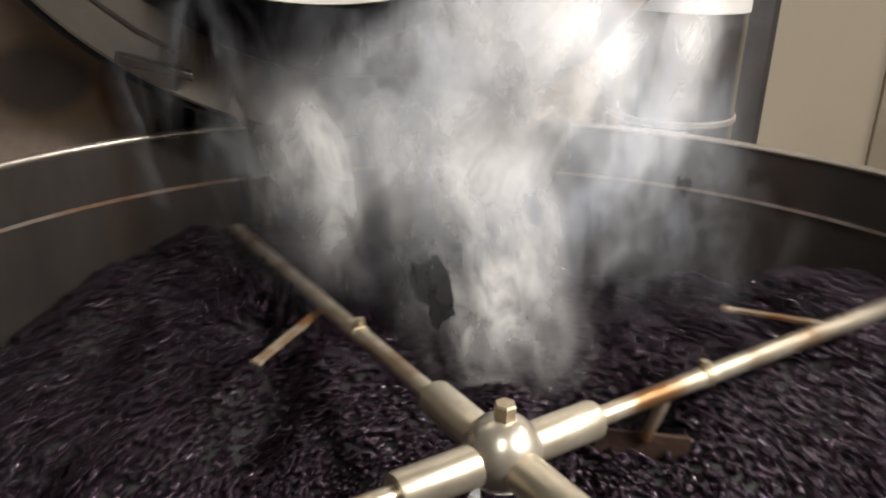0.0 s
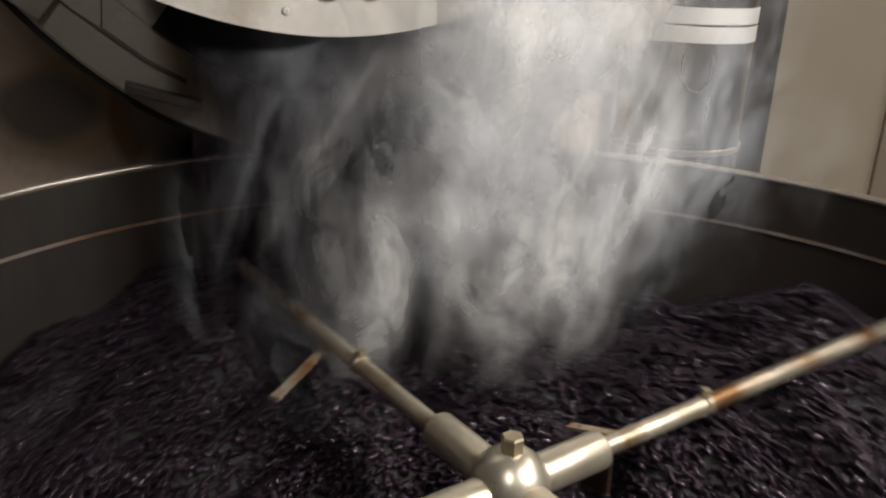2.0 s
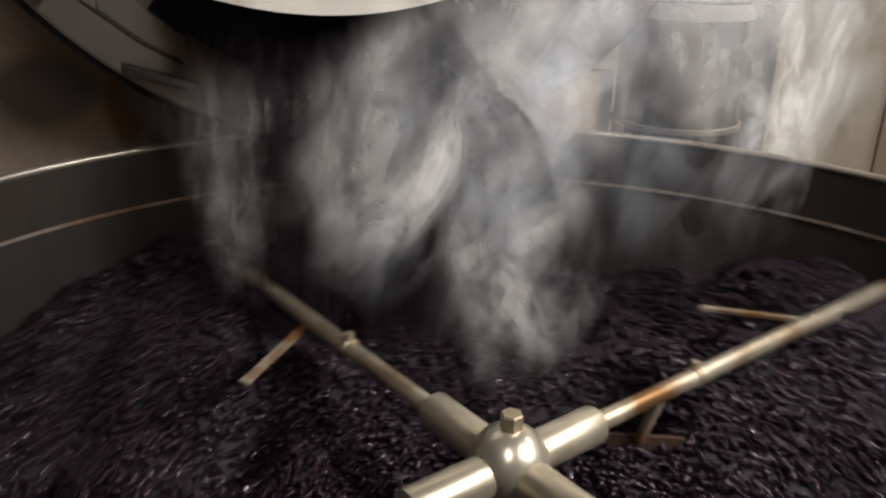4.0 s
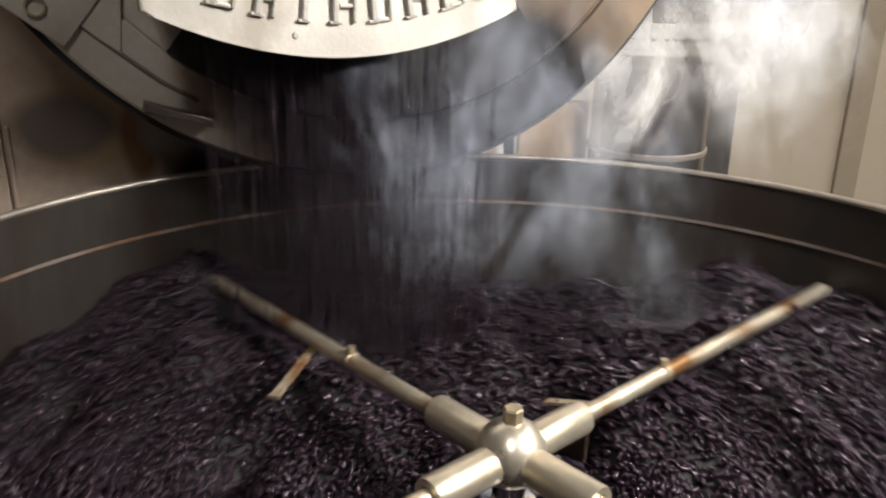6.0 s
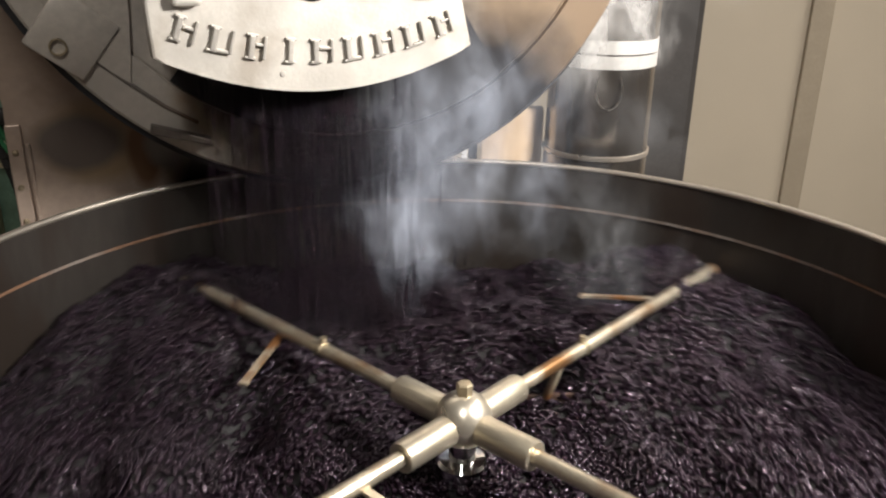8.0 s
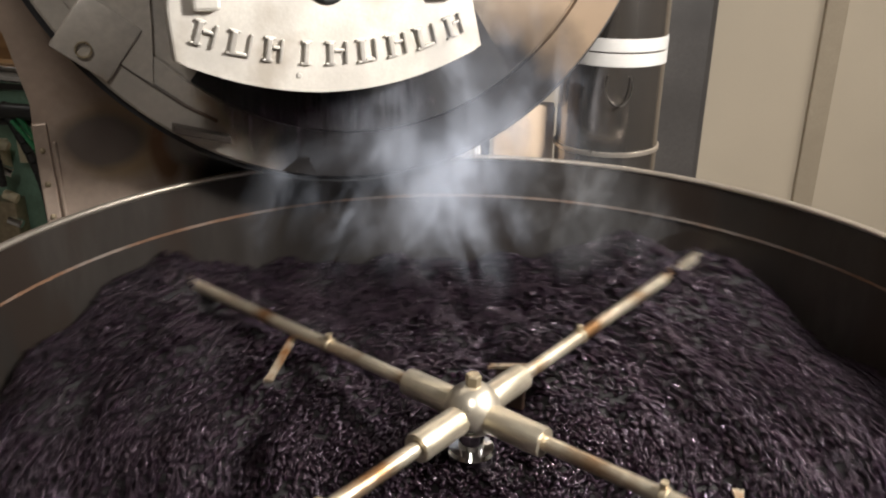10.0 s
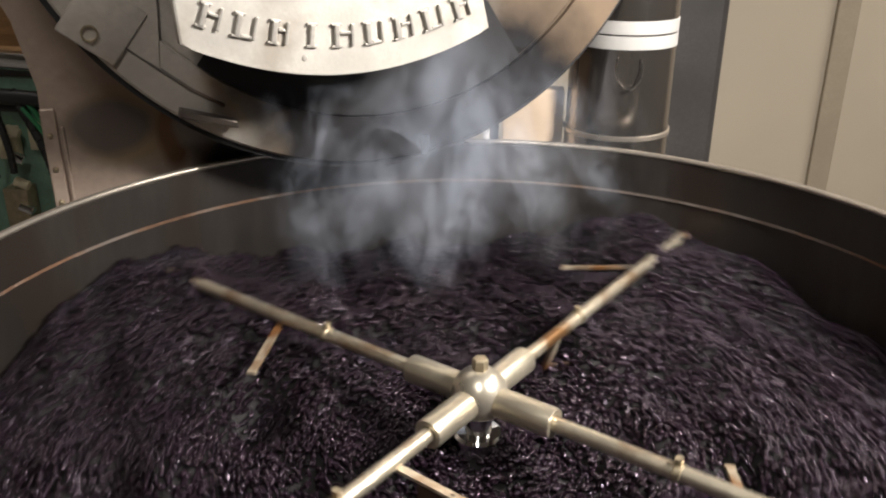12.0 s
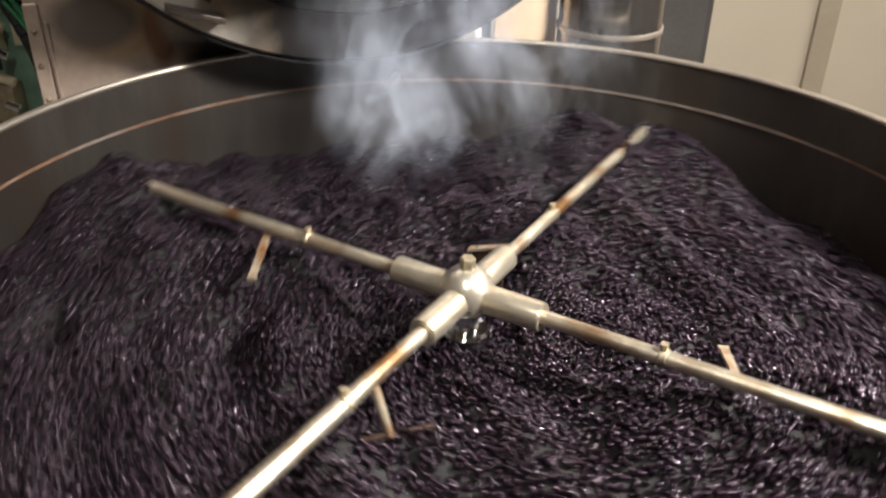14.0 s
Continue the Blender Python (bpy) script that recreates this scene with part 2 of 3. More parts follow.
def extrude_outline(bm, pts, y0, y1, bevel=0.0):
    """Outline in x and z, from y0 (front) back to y1."""
    front = [bm.verts.new((x, y0, z)) for x, z in pts]
    back = [bm.verts.new((x, y1, z)) for x, z in pts]
    bm.faces.new(front)
    bm.faces.new(list(reversed(back)))
    n = len(pts)
    for i in range(n):
        bm.faces.new((front[i], back[i], back[(i + 1) % n], front[(i + 1) % n]))
    if bevel:
        fe = [e for e in bm.edges if e.verts[0] in front and e.verts[1] in front]
        bmesh.ops.bevel(bm, geom=fe, offset=bevel, segments=2, affect="EDGES", profile=0.5)
    bmesh.ops.recalc_face_normals(bm, faces=bm.faces)
    return bm


# ---------------------------------------------------------------- room
def slab(name, x0, y0, z0, x1, y1, z1, mat, label, category):
    ob = part(name, box(bmesh.new(), x0, y0, z0, x1, y1, z1), mat, None, "", False)
    return tagged(ob, label, category, "", "structure")


slab("floor", -2.6, -2.6, -0.1, 2.6, 2.4, 0.0, FLOOR, "plain grey concrete workshop floor", "floor")
slab("ceiling", -2.6, -2.6, 2.6, 2.6, 2.4, 2.7, CEIL, "unseen workshop ceiling, dark to cut bounced light", "ceiling")
slab("wall_north", -2.6, 1.95, 0.0, 2.6, 2.1, 2.6, WALL, "cream painted wall behind the roaster", "wall")
slab("wall_south", -2.6, -2.6, 0.0, 2.6, -2.45, 2.6, UNSEEN_DARK, "unseen workshop wall, dark to cut bounced light", "wall")
slab("wall_east", 2.45, -2.45, 0.0, 2.6, 1.95, 2.6, UNSEEN_DARK, "unseen workshop wall, dark to cut bounced light", "wall")
slab("wall_west", -2.6, -2.45, 0.0, -2.45, 1.95, 2.6, UNSEEN_DARK, "unseen workshop wall, dark to cut bounced light", "wall")
strip = part("trim", box(bmesh.new(), 1.015, 1.93, 0.0, 1.08, 1.948, 2.6, 0.004), TRIM, None, "", False)
tagged(strip, "brown vertical joint strip on the cream wall", "trim", "", "structure")
col = part("dark_column", box(bmesh.new(), 0.44, 1.82, 0.0, 0.675, 1.945, 2.6, 0.02), COLUMN, None, "", False)
tagged(col, "dark grey steel column against the cream wall", "column", "", "structure")


# unseen fixture added above each fill
def fill_light(x, y):
    t = thing("fill_light", "unseen white batten light added on the ceiling as fill", "light", "ceiling lights")
    t.matrix_world = pose(x, y, 2.6)
    part("frame", box(bmesh.new(), -0.09, -0.62, -0.06, 0.09, 0.62, 0.0, 0.01), POST, t)
    part("tube", rod(bmesh.new(), (0, -0.58, -0.08), (0, 0.58, -0.08), 0.014), TUBE_GLOW, t, "glowing tube")
    return t


fill_light(1.85, 0.9)
fill_light(-0.10, -1.45)
fill_light(-1.45, 1.30)
pend = thing("key_pendant", "unseen hanging lamp with a dark shade, standing for the light from the right", "light")
pend.location = (0.86, -0.26, -0.18)
part("cord", rod(bmesh.new(), (0, 0, 1.88), (0, 0, 2.78), 0.005), UNSEEN_DARK, pend)
part("shade", lathe(bmesh.new(), [(0.012, 1.90), (0.03, 1.88), (0.255, 1.78), (0.258, 1.78), (0.033, 1.885), (0.014, 1.905)], 32, close=True), UNSEEN_DARK, pend)
part("bulb", lathe(bmesh.new(), [(0, 1.785), (0.025, 1.79), (0.035, 1.82), (0.02, 1.86), (0, 1.87)], 20), TUBE_GLOW, pend, "glowing bulb")

# ---------------------------------------------------------------- cooling tray
RIM_Z, TRAY_R, ARM_Z = 0.843, 0.527, 0.735
ARM_REACH = (0.520, 0.520, 0.520, 0.485)


def cooling_tray():
    t = thing("cooling_tray", "round stainless steel cooling tray with a stained inner wall", "tray")
    R = TRAY_R
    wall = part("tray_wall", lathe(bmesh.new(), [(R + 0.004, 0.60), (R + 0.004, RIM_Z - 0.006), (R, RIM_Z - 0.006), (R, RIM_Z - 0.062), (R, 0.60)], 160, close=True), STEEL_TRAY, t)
    part("rim_bead", lathe(bmesh.new(), [(R + 0.002 + 0.004 * math.cos(a), RIM_Z - 0.0035 + 0.004 * math.sin(a)) for a in [i * math.tau / 12 for i in range(12)]], 160, close=True), RIM, t, "bright rolled rim edge")
    part("weld_seam", lathe(bmesh.new(), [(R - 0.0004, RIM_Z - 0.0642), (R - 0.0018, RIM_Z - 0.0652), (R - 0.0018, RIM_Z - 0.0612), (R - 0.0004, RIM_Z - 0.0622)], 160), RUST, t, "rusty brown weld seam")
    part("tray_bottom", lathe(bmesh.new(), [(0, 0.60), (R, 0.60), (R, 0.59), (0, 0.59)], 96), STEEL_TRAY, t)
    for a in (45, 135, 225, 315):
        x, y = 0.42 * math.cos(radians(a)), 0.42 * math.sin(radians(a))
        part("leg", rod(bmesh.new(), (x, y, 0.0), (x, y, 0.59), 0.022), STEEL_TRAY, t)
    return t


cooling_tray()


# ---------------------------------------------------------------- stirrer
def stirrer():
    t = thing("stirrer", "four-armed steel stirrer with a domed hub over the beans", "stirrer")
    t.location = (0, 0, ARM_Z)
    dome = [(0, 0.030)]
    for i in range(13):
        a = radians(90 - i * 9)
        dome.append((0.0275 * math.cos(a), 0.002 + 0.0275 * math.sin(a)))
    dome += [(0.0255, -0.010), (0.021, -0.017), (0.015, -0.020), (0, -0.020)]
    part("hub", lathe(bmesh.new(), dome[1:], 40), HUB, t, "polished domed hub")
    bolt = bmesh.new()
    lathe(bolt, [(0, 0.027), (0.0078, 0.027), (0.0078, 0.0385), (0.0068, 0.040), (0, 0.040)], 6)
    part("hex_bolt", bolt, BOLT, t, "dull brass-coloured hexagonal bolt", False)
    part("shaft", lathe(bmesh.new(), [(0, -0.018), (0.013, -0.018), (0.013, -0.040), (0.022, -0.041), (0.0245, -0.044), (0.0245, -0.062), (0.021, -0.066), (0.013, -0.066), (0.013, -0.13), (0, -0.13)], 32), CHROME, t, "shiny shaft with a collar nut")
    # where each paddle bar leaves its arm, and where it ends, along and behind the arm
    paddles = ((0.398, 0.362, 0.108), (0.258, 0.224, 0.068), (0.128, 0.114, 0.062), (0.272, 0.236, 0.080))
    for k in range(4):
        m = pose(0, 0, 0, 0, 0, -90 * k)
        reach = ARM_REACH[k]
        sl = bmesh.new()
        lathe(sl, [(0.0135, 0.010), (0.0145, 0.014), (0.0145, 0.081), (0.0138, 0.083), (0.0082, 0.083), (0.0082, 0.076)], 28, m @ pose(0, 0, 0, 0, 90, 0))
        part("sleeve", sl, SLEEVE, t)
        am = bmesh.new()
        lathe(am, [(0, 0.07), (0.0074, 0.07), (0.0074, reach - 0.001), (0.0066, reach), (0, reach)], 20, m @ pose(0, 0, 0, 0, 90, 0))
        arm = part("arm", am, ARM, t, "worn steel arm with brown stains")
        sc = bmesh.new()
        lathe(sc, [(0.0074, 0.197), (0.0086, 0.198), (0.0086, 0.204), (0.0074, 0.205)], 20, m @ pose(0, 0, 0, 0, 90, 0))
        lathe(sc, [(0, 0.004), (0.0038, 0.004), (0.0038, 0.0145), (0, 0.0145)], 8, m @ pose(0.2, 0, 0))
        part("clamp_screw", sc, BOLT, arm, "dark clamp screw")
        foot, along, back = paddles[k]
        a, b = Vector((foot, 0.0, -0.007)), Vector((along, back, -0.024))
        way = (b - a).normalized()
        side = Vector((-way.y, way.x, 0)).normalized()
        bar = bmesh.new()
        for p, half in ((a, 0.0042), (a.lerp(b, 0.9), 0.0040), (b, 0.0052)):
            for u, w in ((-1, 0.0016), (1, 0.0016), (1, -0.0016), (-1, -0.0016)):
                bar.verts.new(m @ (p + side * half * u + Vector((0, 0, w))))
        bar.verts.ensure_lookup_table()
        v = bar.verts
        for q in range(2):
            for c in range(4):
                d = (c + 1) % 4
                bar.faces.new((v[4 * q + c], v[4 * q + d], v[4 * q + 4 + d], v[4 * q + 4 + c]))
        bar.faces.new((v[3], v[2], v[1], v[0]))
        bar.faces.new((v[8], v[9], v[10], v[11]))
        bmesh.ops.recalc_face_normals(bar, faces=bar.faces)
        pad = part("paddle", bar, PADDLE, t, "flat worn paddle bar", False)
        if k == 2:
            # vertical blade below the bar, ploughing the beans
            bl = bmesh.new()
            box(bl, -0.017, -0.0015, -0.050, 0.017, 0.0015, 0.0, 0.0008)
            turn = math.degrees(math.atan2(way.y, way.x))
            bmesh.ops.transform(bl, verts=bl.verts, matrix=m @ Matrix.Translation(a.lerp(b, 0.6) - Vector((0, 0, 0.002))) @ pose(0, 0, 0, 0, 0, turn))
            part("blade", bl, BLADE, pad, "dark rusty flat blade", False)
        if k == 0:
            stem = bmesh.new()
            rod(stem, m @ Vector((0.163, 0.002, -0.004)), m @ Vector((0.163, 0.018, -0.055)), 0.0045, 10)
            stem_ob = part("blade_stem", stem, PADDLE, t, "short steel blade stem")
            bl = bmesh.new()
            box(bl, -0.038, -0.0018, -0.100, 0.038, 0.0018, -0.050, 0.0008)
            bmesh.ops.transform(bl, verts=bl.verts, matrix=m @ pose(0.162, 0.020, 0, 0, 0, 138))
            part("blade", bl, BLADE, stem_ob, "wide rust-brown plough blade", False)
    return t


STIRRER = stirrer()


# ---------------------------------------------------------------- beans
def bean_shape(seg=7, rings=4):
    """A coffee bean: half ellipsoid back, flattened belly with a groove."""
    verts, faces = [(0, 0, -0.5)], []
    for i in range(1, rings):
        a = math.pi * i / rings
        for j in range(seg):
            b = math.tau * j / seg
            x, y, z = math.sin(a) * math.cos(b), math.sin(a) * math.sin(b), -math.cos(a)
            zz = 0.34 * y if y > 0 else 0.16 * y
            if j == seg * 3 // 4:
                zz += 0.08
            verts.append((0.36 * x, zz, 0.5 * z))
    verts.append((0, 0, 0.5))
    top = len(verts) - 1
    for j in range(seg):
        faces.append((0, 1 + (j + 1) % seg, 1 + j))
        k = 1 + (rings - 2) * seg
        faces.append((top, k + j, k + (j + 1) % seg))
        for i in range(rings - 2):
            p, q = 1 + i * seg, 1 + (i + 1) * seg
            faces.append((p + j, p + (j + 1) % seg, q + j))
            faces.append((p + (j + 1) % seg, q + (j + 1) % seg, q + j))
    return np.array(verts), np.array(faces)


def bean_mesh(name, centres, sizes, rng, flat=0.0, tilt=None):
    """One mesh of many beans at the centres, turned at random."""
    v, f = bean_shape()
    n = len(centres)
    q = rng.normal(size=(n, 4))
    q[:, 1:3] *= 1 - flat
    q /= np.linalg.norm(q, axis=1)[:, None]
    w, x, y, z = q.T
    m = np.stack([np.stack([1 - 2 * (y * y + z * z), 2 * (x * y - z * w), 2 * (x * z + y * w)], -1),
                  np.stack([2 * (x * y + z * w), 1 - 2 * (x * x + z * z), 2 * (y * z - x * w)], -1),
                  np.stack([2 * (x * z - y * w), 2 * (y * z + x * w), 1 - 2 * (x * x + y * y)], -1)], 1)
    if tilt is not None:
        m = m @ tilt
    pts = np.einsum("nij,kj->nki", m, v) * sizes[:, None, None] + centres[:, None, :]
    tri = f[None] + (np.arange(n) * len(v))[:, None, None]
    me = bpy.data.meshes.new(name)
    me.vertices.add(n * len(v))
    me.vertices.foreach_set("co", pts.astype(np.float32).ravel())
    nt = n * len(f)
    me.loops.add(nt * 3)
    me.loops.foreach_set("vertex_index", tri.astype(np.int32).ravel())
    me.polygons.add(nt)
    me.polygons.foreach_set("loop_start", np.arange(0, nt * 3, 3, dtype=np.int32))
    me.polygons.foreach_set("loop_total", np.full(nt, 3, dtype=np.int32))
    me.polygons.foreach_set("use_smooth", np.ones(nt, dtype=bool))
    me.update(calc_edges=True)
    me.validate()
    me.materials.append(BEAN)
    return me


def bed_height(x, y):
    """Height of the bean bed below the arms: dished, heaped before each arm, furrowed by the blades."""
    r = np.hypot(x, y)
    psi = (-np.degrees(np.arctan2(y, x))) % 90.0
    s = r / TRAY_R
    h = -0.062 + 0.030 * s ** 1.7
    wave = np.cos(np.radians(4 * (psi + 5))) + 0.35 * np.cos(np.radians(8 * (psi + 4)))
    h += 0.036 * wave * np.clip(s * 1.25 - 0.2, 0, 1) ** 1.2
    # furrow left behind each paddle
    for k, along, back in ((0, 0.37, 0.10), (1, 0.23, 0.075), (2, 0.13, 0.075), (3, 0.24, 0.09), (0, 0.19, 0.065)):
        c = math.radians(-90 * k)
        u, v = x * math.cos(c) + y * math.sin(c), -x * math.sin(c) + y * math.cos(c)
        h -= 0.034 * np.exp(-((np.hypot(u, v) - math.hypot(along, back)) / 0.032) ** 2 - ((v - back - 0.01) / 0.055) ** 2) * (u > 0)
    h += 0.006 * np.sin(r * 62 + psi * 0.05) * np.clip(s * 2, 0, 1)
    h += 0.011 * np.sin(x * 31 + 1.3) * np.cos(y * 27 + 0.4) + 0.005 * np.sin(x * 67 - y * 41)
    return h


def bean_bed():
    rng = np.random.default_rng(5)
    R = TRAY_R - 0.006
    bm = bmesh.new()
    rings, seg = 26, 96
    grid = []
    for i in range(rings + 1):
        r = 0.012 + (TRAY_R - 0.003 - 0.012) * i / rings
        row = []
        for j in range(seg):
            a = math.tau * j / seg
            x, y = r * math.cos(a), r * math.sin(a)
            row.append(bm.verts.new((x, y, float(bed_height(x, y)) - 0.004)))
        grid.append(row)
    for i in range(rings):
        for j in range(seg):
            bm.faces.new((grid[i][j], grid[i + 1][j], grid[i + 1][(j + 1) % seg], grid[i][(j + 1) % seg]))
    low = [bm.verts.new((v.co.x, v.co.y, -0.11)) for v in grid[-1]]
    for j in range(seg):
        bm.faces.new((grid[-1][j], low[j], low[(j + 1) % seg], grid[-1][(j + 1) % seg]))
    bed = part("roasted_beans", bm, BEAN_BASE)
    n = 52000
    r = R * np.sqrt(rng.uniform(0.0008, 1, n))
    a = rng.uniform(0, math.tau, n)
    x, y = r * np.cos(a), r * np.sin(a)
    z = bed_height(x, y) + rng.uniform(-0.004, 0.0035, n)
    size = rng.normal(0.0079, 0.0007, n)
    ob = new("bean", bean_mesh("bean", np.stack([x, y, z], -1), size, rng, 0.35))
    ob.parent = bed
    tagged(ob, kind="stuff")
    tagged(bed, "glossy dark-roasted coffee beans heaped in the tray", "coffee beans", "", "stuff")
    bed.location = (0, 0, ARM_Z)
    return bed


BEANS = bean_bed()

# ---------------------------------------------------------------- roaster, in its own axes: x along the face, y back, z up
ROASTER_POSE = pose(-0.454, 0.247, 0.0, 0, 0, 26.3)
DRUM_X, DRUM_Z, DRUM_R = 0.345, 1.28, 0.434
PLATE_Y = -0.155


def roaster():
    t = thing("coffee_roaster", "large steel drum coffee roaster with a scorched front", "coffee roaster")
    t.matrix_world = ROASTER_POSE
    face = Matrix.Translation((DRUM_X, 0, DRUM_Z)) @ pose(0, 0, 0, 90, 0, 0)
    # drum shell and front flange
    part("drum", lathe(bmesh.new(), [(DRUM_R - 0.065, -0.002), (DRUM_R - 0.065, -0.62), (0, -0.62)], 96, face), SCORCHED, t, "heat-stained drum")
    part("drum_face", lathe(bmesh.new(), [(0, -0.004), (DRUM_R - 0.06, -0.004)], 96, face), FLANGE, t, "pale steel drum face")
    # black sector laid on the face: the opening's shade put in as colour
    door = bmesh.new()
    lathe(door, [(0.12, 0.0), (DRUM_R - 0.064, 0.0), (DRUM_R - 0.064, -0.003), (0.12, -0.003)], 40, face, 232, 304, close=True)
    part("opening_shade", door, BLACK, t, "flat black sheet standing for the shaded discharge opening")
    fl = bmesh.new()
    lathe(fl, [(DRUM_R - 0.062, 0.004), (DRUM_R - 0.003, 0.004), (DRUM_R, 0.001), (DRUM_R, -0.018), (DRUM_R - 0.062, -0.018)], 128, face, close=True)
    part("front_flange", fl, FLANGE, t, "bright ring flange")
    gap = bmesh.new()
    lathe(gap, [(DRUM_R + 0.001, -0.006), (DRUM_R + 0.007, -0.006), (DRUM_R + 0.007, -0.02), (DRUM_R + 0.001, -0.02)], 128, face, close=True)
    part("gasket", gap, BLACK, t, "dark seal line round the flange")
    # front panel below and beside the drum
    body = bmesh.new()
    extrude_outline(body, [(-0.070, 0.0), (0.49, 0.0), (0.49, 1.72), (-0.20, 1.72), (-0.20, 1.26), (-0.15, 1.16), (-0.100, 1.09), (-0.078, 1.035), (-0.066, 0.95), (-0.068, 0.88)], 0.125, 0.64, 0.004)
    bodyp = part("body", body, PANEL, t, "brownish steel front panel", False)
    tr = bmesh.new()
    box(tr, -0.068, 0.118, 0.0, -0.050, 0.124, 0.925, 0.002)
    part("edge_trim", tr, PANEL, bodyp, "riveted steel edge strip", False)
    tr = bmesh.new()
    box(tr, -0.047, 0.120, 0.0, -0.042, 0.124, 0.90, 0.002)
    part("edge_fold", tr, PANEL, bodyp, "", False)
    for k in range(7):
        rv = bmesh.new()
        lathe(rv, [(0, 0.004), (0.0025, 0.003), (0.004, 0.0)], 10, pose(-0.060, 0.118, 0.62 + 0.045 * k, 90))
        part("rivet", rv, BOLT, bodyp)
    # hinge bracket, square lug and stay on the flange
    lug = bmesh.new()
    box(lug, -0.036, -0.012, -0.036, 0.036, -0.004, 0.036, 0.003)
    bmesh.ops.transform(lug, verts=lug.verts, matrix=Matrix.Translation((0.018, 0, 1.046)) @ pose(0, 0, 0, 0, 38, 0))
    lg = part("hinge_lug", lug, FLANGE, t, "square steel hinge lug")
    rg = bmesh.new()
    lathe(rg, [(0.0075, -0.002), (0.0095, -0.002), (0.0095, 0.003), (0.0075, 0.003)], 24, pose(0.003, -0.0135, 1.034, 90), close=True)
    part("rivet_ring", rg, BOLT, lg)
    leaf = bmesh.new()
    extrude_outline(leaf, [(0.034, 1.021), (0.054, 1.004), (0.074, 0.989), (0.0765, 1.02), (0.079, 1.06), (0.086, 1.24), (-0.045, 1.24), (-0.020, 1.10)], -0.0075, -0.0045, 0.001)
    part("door_leaf", leaf, FLANGE, t, "pale steel door leaf", False)
    seam = bmesh.new()
    for p, q in (((0.036, 1.019), (0.074, 0.988)), ((0.074, 0.988), (0.108, 0.961)), ((0.108, 0.961), (0.144, 0.939))):
        rod(seam, (p[0], -0.005, p[1]), (q[0], -0.005, q[1]), 0.0022, 8)
    part("door_seam", seam, RUST, t, "brown scorched door seam")
    tongue = bmesh.new()
    extrude_outline(tongue, [(0.090, 0.944), (0.155, 0.924), (0.156, 0.915), (0.088, 0.934)], -0.03, -0.012, 0.002)
    part("latch_tongue", tongue, SCORCHED, t, "short steel latch tongue", False)
    # discharge chute behind the plate
    ch = bmesh.new()
    arc = []
    cx, half = 0.255, 0.155
    for i in range(15):
        u = -1 + 2 * i / 14
        arc.append((cx + half * u, 1.012 + 0.035 * u * u))
    outer = [(cx - half, 1.6)] + arc + [(cx + half, 1.6)]
    inner = [(cx + (x - cx) * 0.94, z + 0.012) for x, z in outer]
    for k in range(len(outer) - 1):
        a, b, c, d = outer[k], outer[k + 1], inner[k + 1], inner[k]
        if 3 <= k <= 11:
            continue
        for y0, y1 in ((PLATE_Y + 0.012, 0.0),):
            vs = [ch.verts.new((p[0], y, p[1])) for y in (y0, y1) for p in (a, b, c, d)]
            for f in ((0, 1, 2, 3), (7, 6, 5, 4), (0, 4, 5, 1), (1, 5, 6, 2), (2, 6, 7, 3), (3, 7, 4, 0)):
                ch.faces.new([vs[i] for i in f])
    bmesh.ops.remove_doubles(ch, verts=ch.verts, dist=1e-5)
    bmesh.ops.recalc_face_normals(ch, faces=ch.faces)
    part("discharge_chute", ch, BLACK, t, "sooty black discharge chute", False)
    # cast plate
    pl = bmesh.new()
    pts = []
    for i in range(29):
        u = -1 + 2 * i / 28
        pts.append((cx + 0.172 * u, 0.998 + 0.041 * u * u))
    pts += [(cx + 0.158, 1.09), (cx + 0.150, 1.16), (cx + 0.11, 1.23), (cx - 0.11, 1.23), (cx - 0.165, 1.16), (cx - 0.175, 1.09)]
    extrude_outline(pl, pts, PLATE_Y - 0.004, PLATE_Y + 0.014, 0.003)
    plate = part("name_plate", pl, PLATE, t, "pale cast metal plate with raised marks", False)
    # raised marks: plain bars where the maker's name stands
    for i in range(9):
        u = -0.86 + 1.70 * i / 8
        x, z = cx + 0.172 * u * 0.94, 1.040 + 0.034 * u * u
        mk = bmesh.new()
        w = (0.0105, 0.011, 0.009, 0.0035, 0.011, 0.010, 0.0105, 0.011, 0.0095)[i]
        box(mk, -w, -0.0046, -0.0118, -w + 0.0062, 0.002, 0.0118, 0.0016)
        box(mk, -w - 0.003, -0.004, -0.0128, -w + 0.0085, 0.002, -0.0100, 0.0008)
        box(mk, -w - 0.003, -0.004, 0.0100, -w + 0.0085, 0.002, 0.0128, 0.0008)
        if w > 0.004:
            box(mk, w - 0.0034, -0.0046, -0.0118, w, 0.002, 0.0118, 0.0012)
            low = i % 2
            box(mk, -w + 0.0063, -0.0042, -0.0122 if low else 0.001, w - 0.0035, 0.002, -0.0085 if low else 0.0045, 0.001)
        bmesh.ops.transform(mk, verts=mk.verts, matrix=Matrix.Translation((x, PLATE_Y - 0.004, z)) @ pose(0, 0, 0, 0, -math.degrees(math.atan(0.42 * u)), 0))
        part("raised_mark", mk, PLATE_EDGE, plate, "", False)
    for u, z in ((-0.83, 1.10), (0.72, 1.105)):
        bs = bmesh.new()
        box(bs, cx + 0.165 * u - 0.014, PLATE_Y - 0.016, z - 0.012, cx + 0.165 * u + 0.014, PLATE_Y - 0.002, z + 0.05, 0.004)
        part("boss", bs, PLATE, plate, "", False)
    hole = bmesh.new()
